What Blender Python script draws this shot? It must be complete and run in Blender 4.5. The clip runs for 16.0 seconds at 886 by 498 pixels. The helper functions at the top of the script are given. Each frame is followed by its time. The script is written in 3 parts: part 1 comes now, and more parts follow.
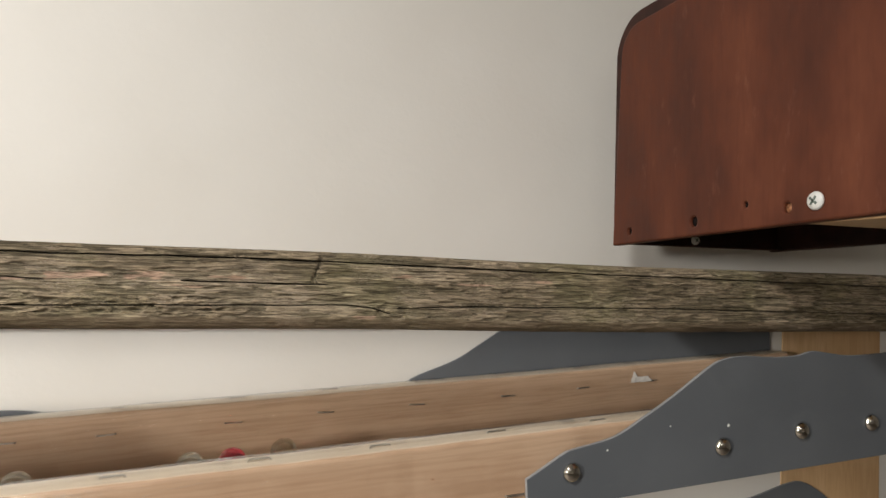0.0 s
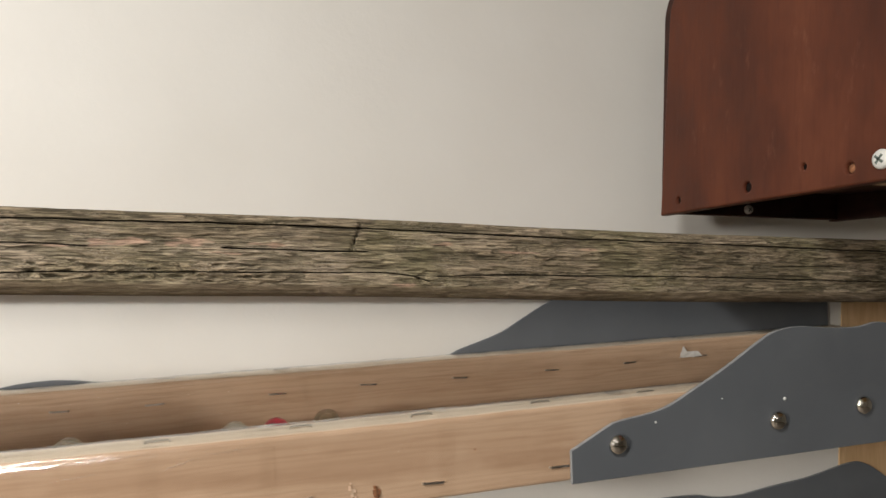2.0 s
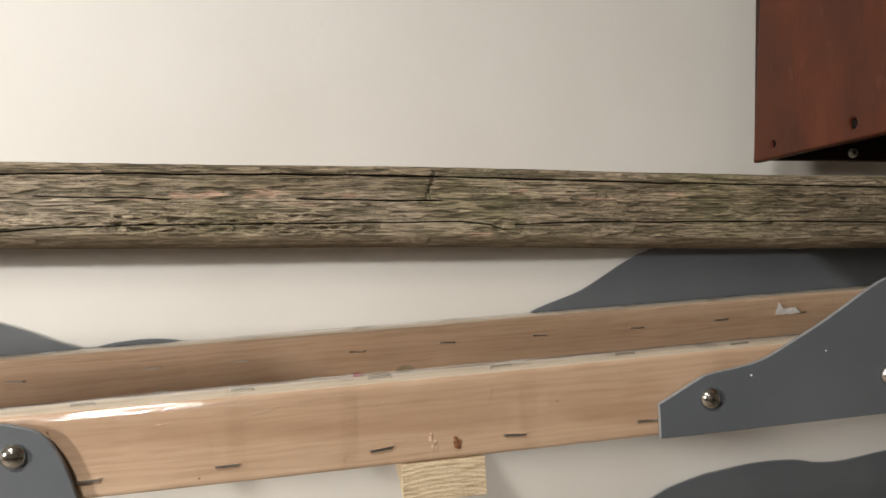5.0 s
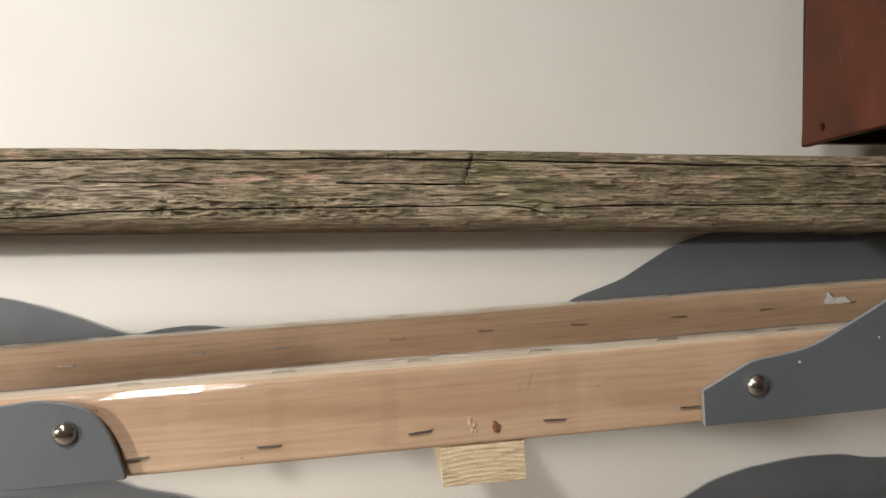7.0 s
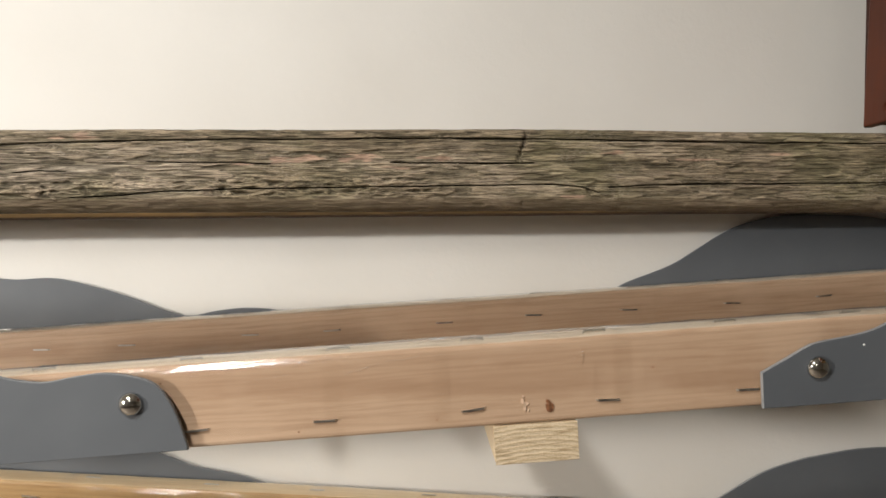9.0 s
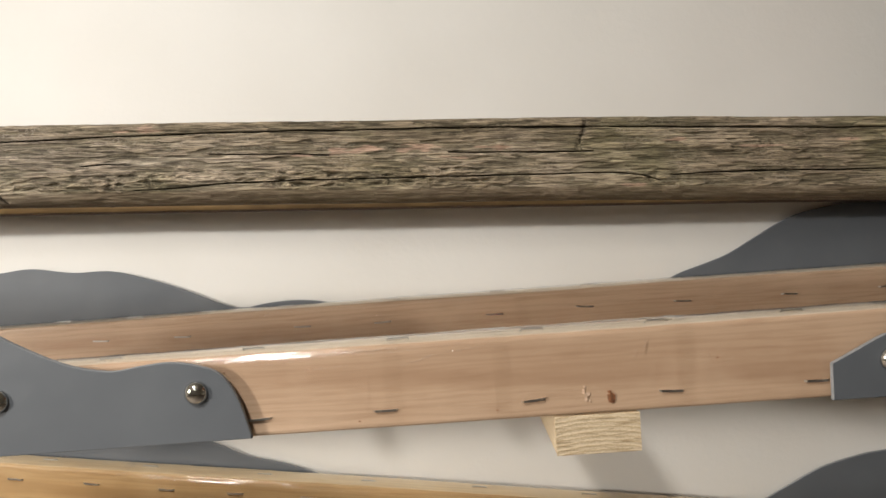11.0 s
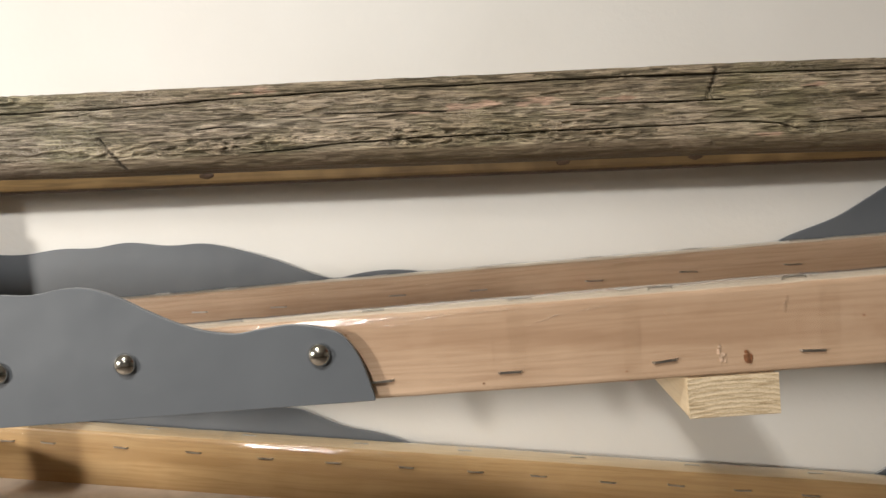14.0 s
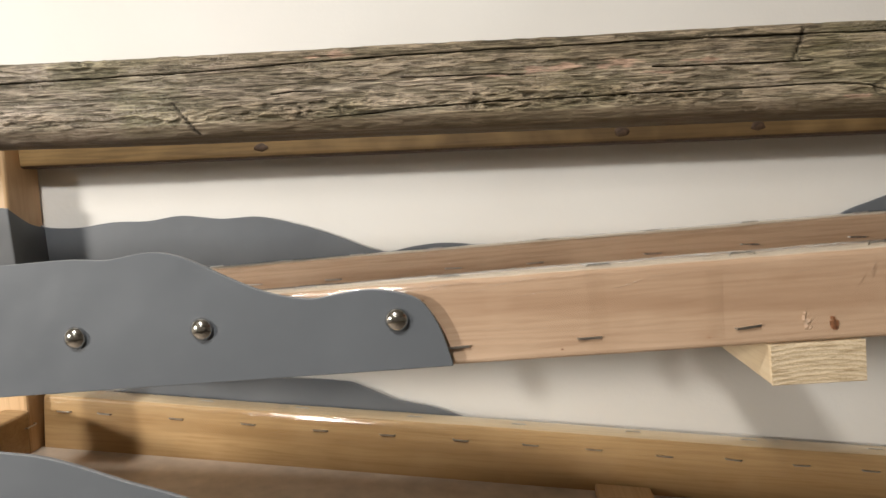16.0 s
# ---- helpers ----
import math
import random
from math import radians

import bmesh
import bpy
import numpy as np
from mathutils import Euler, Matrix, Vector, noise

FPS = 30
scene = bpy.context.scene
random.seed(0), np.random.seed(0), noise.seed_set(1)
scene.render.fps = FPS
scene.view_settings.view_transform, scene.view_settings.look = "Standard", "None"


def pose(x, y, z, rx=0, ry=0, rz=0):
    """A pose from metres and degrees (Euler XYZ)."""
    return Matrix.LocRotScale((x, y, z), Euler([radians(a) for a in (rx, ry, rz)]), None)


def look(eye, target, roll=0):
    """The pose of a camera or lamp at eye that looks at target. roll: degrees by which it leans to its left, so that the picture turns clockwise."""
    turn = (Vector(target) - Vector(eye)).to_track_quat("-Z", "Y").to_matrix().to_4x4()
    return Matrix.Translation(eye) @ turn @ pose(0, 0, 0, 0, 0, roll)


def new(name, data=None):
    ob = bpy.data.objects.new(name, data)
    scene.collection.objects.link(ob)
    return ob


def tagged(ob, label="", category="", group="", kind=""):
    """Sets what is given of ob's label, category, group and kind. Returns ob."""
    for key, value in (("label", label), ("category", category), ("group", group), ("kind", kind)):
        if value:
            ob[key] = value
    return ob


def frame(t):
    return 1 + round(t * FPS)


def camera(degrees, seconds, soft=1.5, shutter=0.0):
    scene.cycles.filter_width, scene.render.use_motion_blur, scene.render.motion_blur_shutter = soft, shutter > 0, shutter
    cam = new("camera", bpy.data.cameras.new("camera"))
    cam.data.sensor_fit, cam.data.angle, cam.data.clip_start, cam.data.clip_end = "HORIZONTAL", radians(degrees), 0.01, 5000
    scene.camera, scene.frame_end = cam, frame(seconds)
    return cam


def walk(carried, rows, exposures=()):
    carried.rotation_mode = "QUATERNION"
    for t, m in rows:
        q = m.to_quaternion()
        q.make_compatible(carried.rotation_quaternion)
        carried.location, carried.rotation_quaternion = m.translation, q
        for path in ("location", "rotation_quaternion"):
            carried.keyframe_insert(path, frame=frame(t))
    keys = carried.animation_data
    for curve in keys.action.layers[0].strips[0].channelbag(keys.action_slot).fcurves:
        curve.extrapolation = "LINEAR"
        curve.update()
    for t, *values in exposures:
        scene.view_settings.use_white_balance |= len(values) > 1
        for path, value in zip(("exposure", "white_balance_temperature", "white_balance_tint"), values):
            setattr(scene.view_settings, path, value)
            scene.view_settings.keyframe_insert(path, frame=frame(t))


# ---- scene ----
# The camera and its path: seconds, eye, yaw, pitch, roll
cam = camera(66.81, 16.0)
ROWS = [
    (0, 0.02312, -0.01104, 1.19955, -18.769, 1.735, 1.504),
    (0.5, 0.02386, -0.00972, 1.19761, -17.994, 1.404, 1.489),
    (1, 0.02507, -0.00826, 1.19528, -16.944, 1.074, 1.327),
    (1.5, 0.02623, -0.00662, 1.1937, -15.98, 0.657, 1.202),
    (2, 0.02706, -0.00441, 1.19146, -15.072, 0.248, 1.093),
    (2.5, 0.02794, -0.00228, 1.1893, -14.134, -0.2, 0.975),
    (3, 0.02752, 1e-05, 1.18696, -13.028, -0.653, 0.805),
    (3.5, 0.02802, 0.00178, 1.18465, -11.824, -1.131, 0.532),
    (4, 0.02867, 0.00317, 1.18247, -10.71, -1.51, 0.185),
    (6.5, 0.02919, 0.00433, 1.17477, -6.02, -2.197, -0.521),
    (7, 0.02838, 0.00468, 1.17294, -5.434, -2.206, -0.53),
    (7.5, 0.02754, 0.00492, 1.17078, -4.743, -2.258, -0.519),
    (8, 0.02596, 0.00425, 1.16903, -3.807, -2.364, -0.493),
    (8.5, 0.02406, 0.0039, 1.16705, -2.782, -2.484, -0.465),
    (9, 0.02171, 0.00381, 1.1658, -2.109, -2.616, -0.547),
    (11.5, 0.00389, 0.00623, 1.16212, 1.17, -3.181, -1.208),
    (12, -0.00219, 0.00752, 1.15994, 1.771, -3.411, -1.418),
    (12.5, -0.00757, 0.0085, 1.15769, 2.446, -3.625, -1.685),
    (13, -0.01356, 0.00939, 1.15581, 2.978, -3.825, -1.966),
    (13.5, -0.02034, 0.01096, 1.15424, 3.561, -4.108, -2.084),
    (14, -0.0267, 0.01182, 1.15252, 4.184, -4.251, -2.149),
    (14.5, -0.03365, 0.01222, 1.15079, 4.62, -4.446, -2.253),
    (15, -0.04165, 0.01166, 1.14795, 4.889, -4.597, -2.27),
    (15.5, -0.04912, 0.01166, 1.14558, 5.098, -4.899, -2.231),
    (16, -0.05555, 0.01137, 1.14354, 5.306, -5.281, -2.128),
]
walk(cam, [(t, pose(x, y, z, 90 + pitch, 0, yaw) @ pose(0, 0, 0, 0, 0, roll)) for t, x, y, z, yaw, pitch, roll in ROWS])

# ---- world and light ----
world = bpy.data.worlds.new("room_air")
scene.world = world
world.use_nodes = True
world.node_tree.nodes["Background"].inputs[0].default_value = (0.9, 0.93, 1.0, 1)
world.node_tree.nodes["Background"].inputs[1].default_value = 0.05


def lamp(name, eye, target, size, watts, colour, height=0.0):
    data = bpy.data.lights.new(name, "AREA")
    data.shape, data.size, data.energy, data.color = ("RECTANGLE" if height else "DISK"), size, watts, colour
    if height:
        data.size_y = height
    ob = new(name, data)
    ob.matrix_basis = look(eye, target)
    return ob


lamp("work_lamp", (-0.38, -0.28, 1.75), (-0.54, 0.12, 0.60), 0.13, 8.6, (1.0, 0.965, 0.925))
lamp("floor_lamp", (-1.50, -0.75, 1.32), (-1.30, 0.42, 0.22), 0.26, 36, (1.0, 0.94, 0.865))
# Unseen lamp added as soft frontal fill.
lamp("front_fill", (-0.60, -2.60, 2.42), (-0.10, 0.45, 1.00), 0.60, 5, (1.0, 0.96, 0.90))


# ---- materials ----
class Nodes:
    """A short way to write a node material."""

    def __init__(self, name):
        self.mat = bpy.data.materials.new(name)
        self.mat.use_nodes = True
        self.tree = self.mat.node_tree
        self.bsdf = self.tree.nodes["Principled BSDF"]
        self.out = self.tree.nodes["Material Output"]

    def add(self, kind, **values):
        n = self.tree.nodes.new(kind)
        for key, value in values.items():
            n.inputs[key.replace("_", " ")].default_value = value
        return n

    def link(self, a, b):
        self.tree.links.new(a, b)

    def coords(self, scale=(1, 1, 1), turn=(0, 0, 0)):
        tc = self.tree.nodes.new("ShaderNodeTexCoord")
        m = self.tree.nodes.new("ShaderNodeMapping")
        m.inputs["Scale"].default_value = scale
        m.inputs["Rotation"].default_value = turn
        self.link(tc.outputs["Object"], m.inputs["Vector"])
        return m.outputs["Vector"]

    def noise(self, vec, scale, detail=4.0, rough=0.55, distortion=0.0):
        n = self.add("ShaderNodeTexNoise", Scale=scale, Detail=detail, Roughness=rough, Distortion=distortion)
        self.link(vec, n.inputs["Vector"])
        return n.outputs["Fac"]

    def ramp(self, fac, stops):
        n = self.tree.nodes.new("ShaderNodeValToRGB")
        els = n.color_ramp.elements
        while len(els) < len(stops):
            els.new(0.5)
        for el, (p, c) in zip(els, stops):
            el.position = p
            el.color = (*c, 1) if len(c) == 3 else c
        self.link(fac, n.inputs["Fac"])
        return n.outputs["Color"]

    def grey(self, fac, a, b):
        return self.ramp(fac, [(a, (0, 0, 0)), (b, (1, 1, 1))])

    def mix(self, fac, a, b, blend="MIX"):
        n = self.tree.nodes.new("ShaderNodeMix")
        n.data_type, n.blend_type = "RGBA", blend
        for sock, v in ((n.inputs[0], fac), (n.inputs[6], a), (n.inputs[7], b)):
            if hasattr(v, "is_linked"):
                self.link(v, sock)
            else:
                sock.default_value = v if isinstance(v, (int, float)) else (*v, 1)
        return n.outputs[2]

    def bump(self, height, strength, distance, normal=None):
        n = self.add("ShaderNodeBump", Strength=strength, Distance=distance)
        self.link(height, n.inputs["Height"])
        if normal is not None:
            self.link(normal, n.inputs["Normal"])
        self.link(n.outputs["Normal"], self.bsdf.inputs["Normal"])
        return n.outputs["Normal"]

    def finish(self, colour=None, rough=0.5, metal=0.0, spec=0.5):
        if colour is not None:
            if hasattr(colour, "is_linked"):
                self.link(colour, self.bsdf.inputs["Base Color"])
            else:
                self.bsdf.inputs["Base Color"].default_value = (*colour, 1)
        if hasattr(rough, "is_linked"):
            self.link(rough, self.bsdf.inputs["Roughness"])
        else:
            self.bsdf.inputs["Roughness"].default_value = rough
        self.bsdf.inputs["Metallic"].default_value = metal
        self.bsdf.inputs["Specular IOR Level"].default_value = spec
        return self.mat


def paint(name, low, high, grain, rough=0.7):
    n = Nodes(name)
    v = n.coords()
    big = n.noise(v, 5.0, 3)
    col = n.ramp(big, [(0.35, low), (0.65, high)])
    peel = n.noise(v, grain, 3, 0.6)
    fine = n.noise(v, grain * 6, 2)
    b = n.bump(peel, 0.22, 0.0011)
    n.bump(fine, 0.12, 0.0003, b)
    return n.finish(col, rough, spec=0.3)


def pine(name, pale, mid, dark, along=0, rough=0.45, ring=85.0, spec=0.4):
    """Planed softwood: long grain along one axis, with soft figure and pores."""
    n = Nodes(name)
    s = [1.0, 1.0, 1.0]
    s[along] = 0.06
    v = n.coords(s)
    warp = n.noise(v, 16.0, 3, 0.5, 1.2)
    w = n.add("ShaderNodeTexWave", Scale=ring, Distortion=16.0, Detail=4.0, Detail_Scale=1.1)
    w.wave_type, w.bands_direction = "BANDS", "Z"
    n.link(v, w.inputs["Vector"])
    fine = n.noise(v, 420.0, 4, 0.6)
    col = n.ramp(warp, [(0.3, pale), (0.55, mid), (0.8, dark)])
    lines = n.grey(w.outputs["Fac"], 0.55, 1.0)
    col = n.mix(n.mix(0.76, lines, (0, 0, 0), "MIX"), col, dark)
    col = n.mix(n.mix(0.45, n.grey(fine, 0.5, 0.75), (0, 0, 0)), col, dark)
    smear = list(s)
    smear[along] = 0.16
    cloud = n.noise(n.coords(smear), 34.0, 4, 0.6, 0.8)
    col = n.mix(n.mix(0.55, n.grey(cloud, 0.48, 0.70), (0, 0, 0)), col, dark)
    blot = n.noise(n.coords(), 26.0, 3)
    col = n.mix(n.mix(0.65, n.grey(blot, 0.5, 0.72), (0, 0, 0)), col, pale)
    n.bump(fine, 0.25, 0.0003)
    return n.finish(col, rough, spec=spec)


M_WALL = paint("wall_paint", (0.685, 0.665, 0.62), (0.735, 0.72, 0.68), 170.0, 0.6)
M_ROOM = paint("room_paint", (0.62, 0.60, 0.56), (0.68, 0.66, 0.62), 60.0, 0.8)
M_FLOOR = paint("room_floor", (0.22, 0.19, 0.16), (0.30, 0.26, 0.22), 40.0, 0.5)
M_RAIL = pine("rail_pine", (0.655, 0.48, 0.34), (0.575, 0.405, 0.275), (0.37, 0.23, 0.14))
# Each top material is a paler copy that holds light from above in its colour.
M_RAIL_TOPLIT = pine("rail_pine_toplit", (0.84, 0.745, 0.60), (0.78, 0.67, 0.52), (0.60, 0.46, 0.32))
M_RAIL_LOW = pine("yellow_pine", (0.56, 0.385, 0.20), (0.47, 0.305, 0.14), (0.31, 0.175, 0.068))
M_RAIL_LOW_TOPLIT = pine("yellow_pine_toplit", (0.80, 0.66, 0.44), (0.74, 0.58, 0.36), (0.55, 0.39, 0.20))
M_POST = pine("post_pine", (0.66, 0.46, 0.26), (0.58, 0.38, 0.20), (0.45, 0.27, 0.13), along=2)
M_PLY = pine("pale_plywood", (0.62, 0.46, 0.28), (0.55, 0.38, 0.21), (0.40, 0.25, 0.12), along=1)
M_BLOCK = pine("pale_batten", (0.76, 0.63, 0.43), (0.70, 0.56, 0.37), (0.55, 0.41, 0.24), along=1)
M_CLEAT = pine("brown_batten", (0.42, 0.275, 0.115), (0.24, 0.15, 0.058), (0.07, 0.042, 0.018), rough=0.6)


def end_grain():
    n = Nodes("block_end_grain")
    v = n.coords((1, 1, 1))
    w = n.add("ShaderNodeTexWave", Scale=150.0, Distortion=2.5, Detail=4.0, Detail_Scale=3.0)
    w.wave_type, w.rings_direction = "RINGS", "Y"
    off = n.tree.nodes.new("ShaderNodeMapping")
    off.inputs["Location"].default_value = (0.0, 0.0, 0.085)
    n.link(v, off.inputs["Vector"])
    n.link(off.outputs["Vector"], w.inputs["Vector"])
    fine = n.noise(v, 900.0, 3, 0.6)
    col = n.ramp(w.outputs["Fac"], [(0.0, (0.70, 0.575, 0.40)), (0.80, (0.67, 0.54, 0.365)), (1.0, (0.55, 0.42, 0.26))])
    col = n.mix(n.mix(0.45, n.grey(fine, 0.52, 0.72), (0, 0, 0)), col, (0.44, 0.32, 0.18))
    saw = n.noise(n.coords((0.12, 1, 1), (0, 0.85, 0)), 700.0, 3, 0.6)
    col = n.mix(n.mix(0.35, n.grey(saw, 0.50, 0.64), (0, 0, 0)), col, (0.34, 0.24, 0.13))
    b = n.bump(w.outputs["Fac"], 0.3, 0.0005)
    b = n.bump(saw, 0.6, 0.0006, b)
    n.bump(fine, 0.5, 0.0005, b)
    return n.finish(col, 0.75, spec=0.2)


M_END = end_grain()


def weathered():
    """Grey-brown barn wood: long grain, flaky lichen crust, bare pinkish scars."""
    n = Nodes("weathered_wood")
    mid = n.coords((0.30, 1, 1))
    near = n.coords((1, 1, 1))
    grain = n.noise(n.coords((0.07, 1, 1)), 950.0, 3, 0.55, 0.3)
    broad = n.noise(n.coords((0.10, 1, 1)), 90.0, 5, 0.6, 0.8)
    flakes = n.noise(n.coords((0.26, 1, 1)), 520.0, 8, 0.72, 0.9)
    crust = n.noise(mid, 520.0, 6, 0.66, 1.6)
    stain = n.noise(near, 16.0, 4, 0.55)
    col = n.ramp(broad, [(0.36, (0.155, 0.128, 0.088)), (0.5, (0.245, 0.203, 0.146)), (0.64, (0.350, 0.296, 0.228))])
    fibre = n.noise(n.coords((0.03, 1, 1)), 2300.0, 3, 0.6, 0.1)
    worm = n.noise(n.coords((0.42, 1, 1)), 420.0, 3, 0.55, 1.3)
    patch = n.noise(n.coords((0.45, 1, 1)), 60.0, 3, 0.6)
    ridge = n.mix(1.0, n.ramp(worm, [(0.455, (0, 0, 0)), (0.50, (1, 1, 1)), (0.545, (0, 0, 0))]), n.grey(patch, 0.50, 0.60), "MULTIPLY")
    chips = n.ramp(flakes, [(0.40, (0.72, 0.71, 0.70)), (0.52, (1.0, 1.0, 1.0)), (0.60, (1.08, 1.07, 1.06)), (0.66, (1.40, 1.39, 1.36))])
    col = n.mix(1.0, col, chips, "MULTIPLY")
    lines = n.ramp(grain, [(0.38, (0.52, 0.51, 0.49)), (0.47, (0.96, 0.96, 0.95)), (0.60, (1.22, 1.21, 1.19))])
    col = n.mix(1.0, col, lines, "MULTIPLY")
    col = n.mix(n.mix(0.55, n.grey(stain, 0.50, 0.68), (0, 0, 0)), col, n.mix(1.0, col, (0.80, 0.95, 0.66), "MULTIPLY"))
    col = n.mix(1.0, col, n.ramp(fibre, [(0.40, (0.55, 0.54, 0.53)), (0.5, (1.0, 1.0, 1.0)), (0.60, (1.35, 1.33, 1.31))]), "MULTIPLY")
    col = n.mix(n.mix(0.30, ridge, (0, 0, 0)), col, (0.36, 0.31, 0.24))
    # Pale raised fibre, dirty recesses, and relief shading painted in with them.
    raised = n.tree.nodes.new("ShaderNodeAttribute")
    raised.attribute_name = "wear_shade"
    col = n.mix(1.0, col, n.ramp(raised.outputs["Fac"], [(0.10, (0.40, 0.39, 0.35)), (0.40, (0.84, 0.84, 0.78)), (0.60, (1.06, 1.04, 1.01)), (0.90, (1.50, 1.45, 1.38))]), "MULTIPLY")
    # Dark brown mixed in along the rounded lower edge.
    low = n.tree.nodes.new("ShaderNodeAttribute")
    low.attribute_name = "lower_edge"
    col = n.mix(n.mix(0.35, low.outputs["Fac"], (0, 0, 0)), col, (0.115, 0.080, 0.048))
    pink = n.tree.nodes.new("ShaderNodeAttribute")
    pink.attribute_name = "bare"
    col = n.mix(n.mix(1.0, pink.outputs["Fac"], n.grey(flakes, 0.30, 0.46), "MULTIPLY"), col, n.mix(1.0, (0.43, 0.295, 0.215), lines, "MULTIPLY"))
    grey = n.tree.nodes.new("ShaderNodeAttribute")
    grey.attribute_name = "silver"
    col = n.mix(grey.outputs["Fac"], col, n.mix(1.0, col, (1.14, 1.20, 1.38), "MULTIPLY"))
    # Cracks turn near-black: the shade of the groove is put into the colour.
    gap = n.tree.nodes.new("ShaderNodeAttribute")
    gap.attribute_name = "crack_shade"
    col = n.mix(gap.outputs["Fac"], col, (0.018, 0.014, 0.010))
    b = n.bump(grain, 1.0, 0.0010)
    b = n.bump(fibre, 0.7, 0.0004, b)
    b = n.bump(flakes, 0.5, 0.0006, b)
    b = n.bump(ridge, 0.3, 0.0004, b)
    n.bump(crust, 0.5, 0.0006, b)
    return n.finish(col, 0.82, spec=0.25)


M_BEAM = weathered()


def stained():
    n = Nodes("red_brown_stain")
    v = n.coords((1, 1, 0.12))
    fine = n.noise(v, 260.0, 5, 0.6)
    blot = n.noise(n.coords((1, 1, 0.45)), 22.0, 4, 0.6)
    col = n.ramp(blot, [(0.3, (0.055, 0.016, 0.009)), (0.52, (0.095, 0.028, 0.014)), (0.75, (0.150, 0.050, 0.026))])
    col = n.mix(n.mix(0.72, n.grey(fine, 0.5, 0.72), (0, 0, 0)), col, (0.060, 0.017, 0.009))
    scuff = n.noise(n.coords((1, 1, 0.35)), 75.0, 4, 0.7)
    col = n.mix(n.mix(0.70, n.grey(scuff, 0.60, 0.72), (0, 0, 0)), col, (0.20, 0.085, 0.055))
    n.bump(fine, 0.25, 0.0004)
    return n.finish(col, n.grey(blot, -0.6, 1.2), spec=0.2)


M_STAIN = stained()


def plain(name, colour, rough, metal=0.0, spec=0.5, vary=0.0, grain=200.0):
    n = Nodes(name)
    v = n.coords()
    f = n.noise(v, grain, 3)
    if vary:
        lo = tuple(c * (1 - vary) for c in colour)
        hi = tuple(min(1, c * (1 + vary)) for c in colour)
        colour = n.ramp(f, [(0.3, lo), (0.7, hi)])
    n.bump(f, 0.12, 0.0002)
    return n.finish(colour, rough, metal, spec)


def foam_grey():
    n = Nodes("grey_foam")
    v = n.coords()
    big = n.noise(v, 13.0, 3, 0.5)
    fine = n.noise(v, 1500.0, 2)
    rub = n.noise(n.coords((1, 1, 2.5)), 45.0, 4, 0.6)
    col = n.ramp(big, [(0.3, (0.102, 0.112, 0.124)), (0.7, (0.124, 0.135, 0.147))])
    col = n.mix(n.mix(0.8, n.grey(rub, 0.6, 0.75), (0, 0, 0)), col, (0.142, 0.152, 0.162))
    b = n.bump(big, 0.5, 0.006)
    n.bump(fine, 0.12, 0.0001, b)
    return n.finish(col, 0.52, spec=0.4)


M_FOAM = foam_grey()
# Cut edges far paler than the foam: caught light painted as colour.
M_FOAM_EDGE_LIGHT = plain("foam_edge_light", (0.27, 0.275, 0.28), 0.8, spec=0.2, vary=0.15, grain=600)
M_STEEL = plain("staple_steel", (0.62, 0.60, 0.57), 0.33, 1.0, vary=0.2, grain=900)
M_NICKEL = plain("nickel_tack", (0.60, 0.575, 0.53), 0.16, 1.0, vary=0.08, grain=500)
M_HOLE_SHADE = plain("hole_shade", (0.012, 0.009, 0.008), 0.8, spec=0.1)
# Near-black for the box inside, its shade put into the colour; also the rim.
M_BOX_DARK = plain("box_dark_and_shade", (0.035, 0.012, 0.008), 0.6, spec=0.3, vary=0.4, grain=60)
M_WHITE = plain("white_screw", (0.66, 0.67, 0.65), 0.45, vary=0.05)
M_CROSS = plain("screw_recess", (0.17, 0.21, 0.19), 0.45, 0.6)
M_KNOT = plain("knot_wood", (0.26, 0.115, 0.055), 0.45, vary=0.6, grain=500)
M_BATTEN_DARK = plain("batten_dark_brown", (0.075, 0.042, 0.022), 0.6, vary=0.5, grain=700)
M_CLAY = plain("pale_filler", (0.72, 0.53, 0.38), 0.6, vary=0.3, grain=400)
M_TORN = plain("torn_tape", (0.80, 0.78, 0.74), 0.25, spec=0.6, vary=0.1, grain=500)
M_PLASTIC_FLOOR = plain("ramp_sheet", (0.54, 0.46, 0.38), 0.28, spec=0.6, vary=0.14, grain=70)


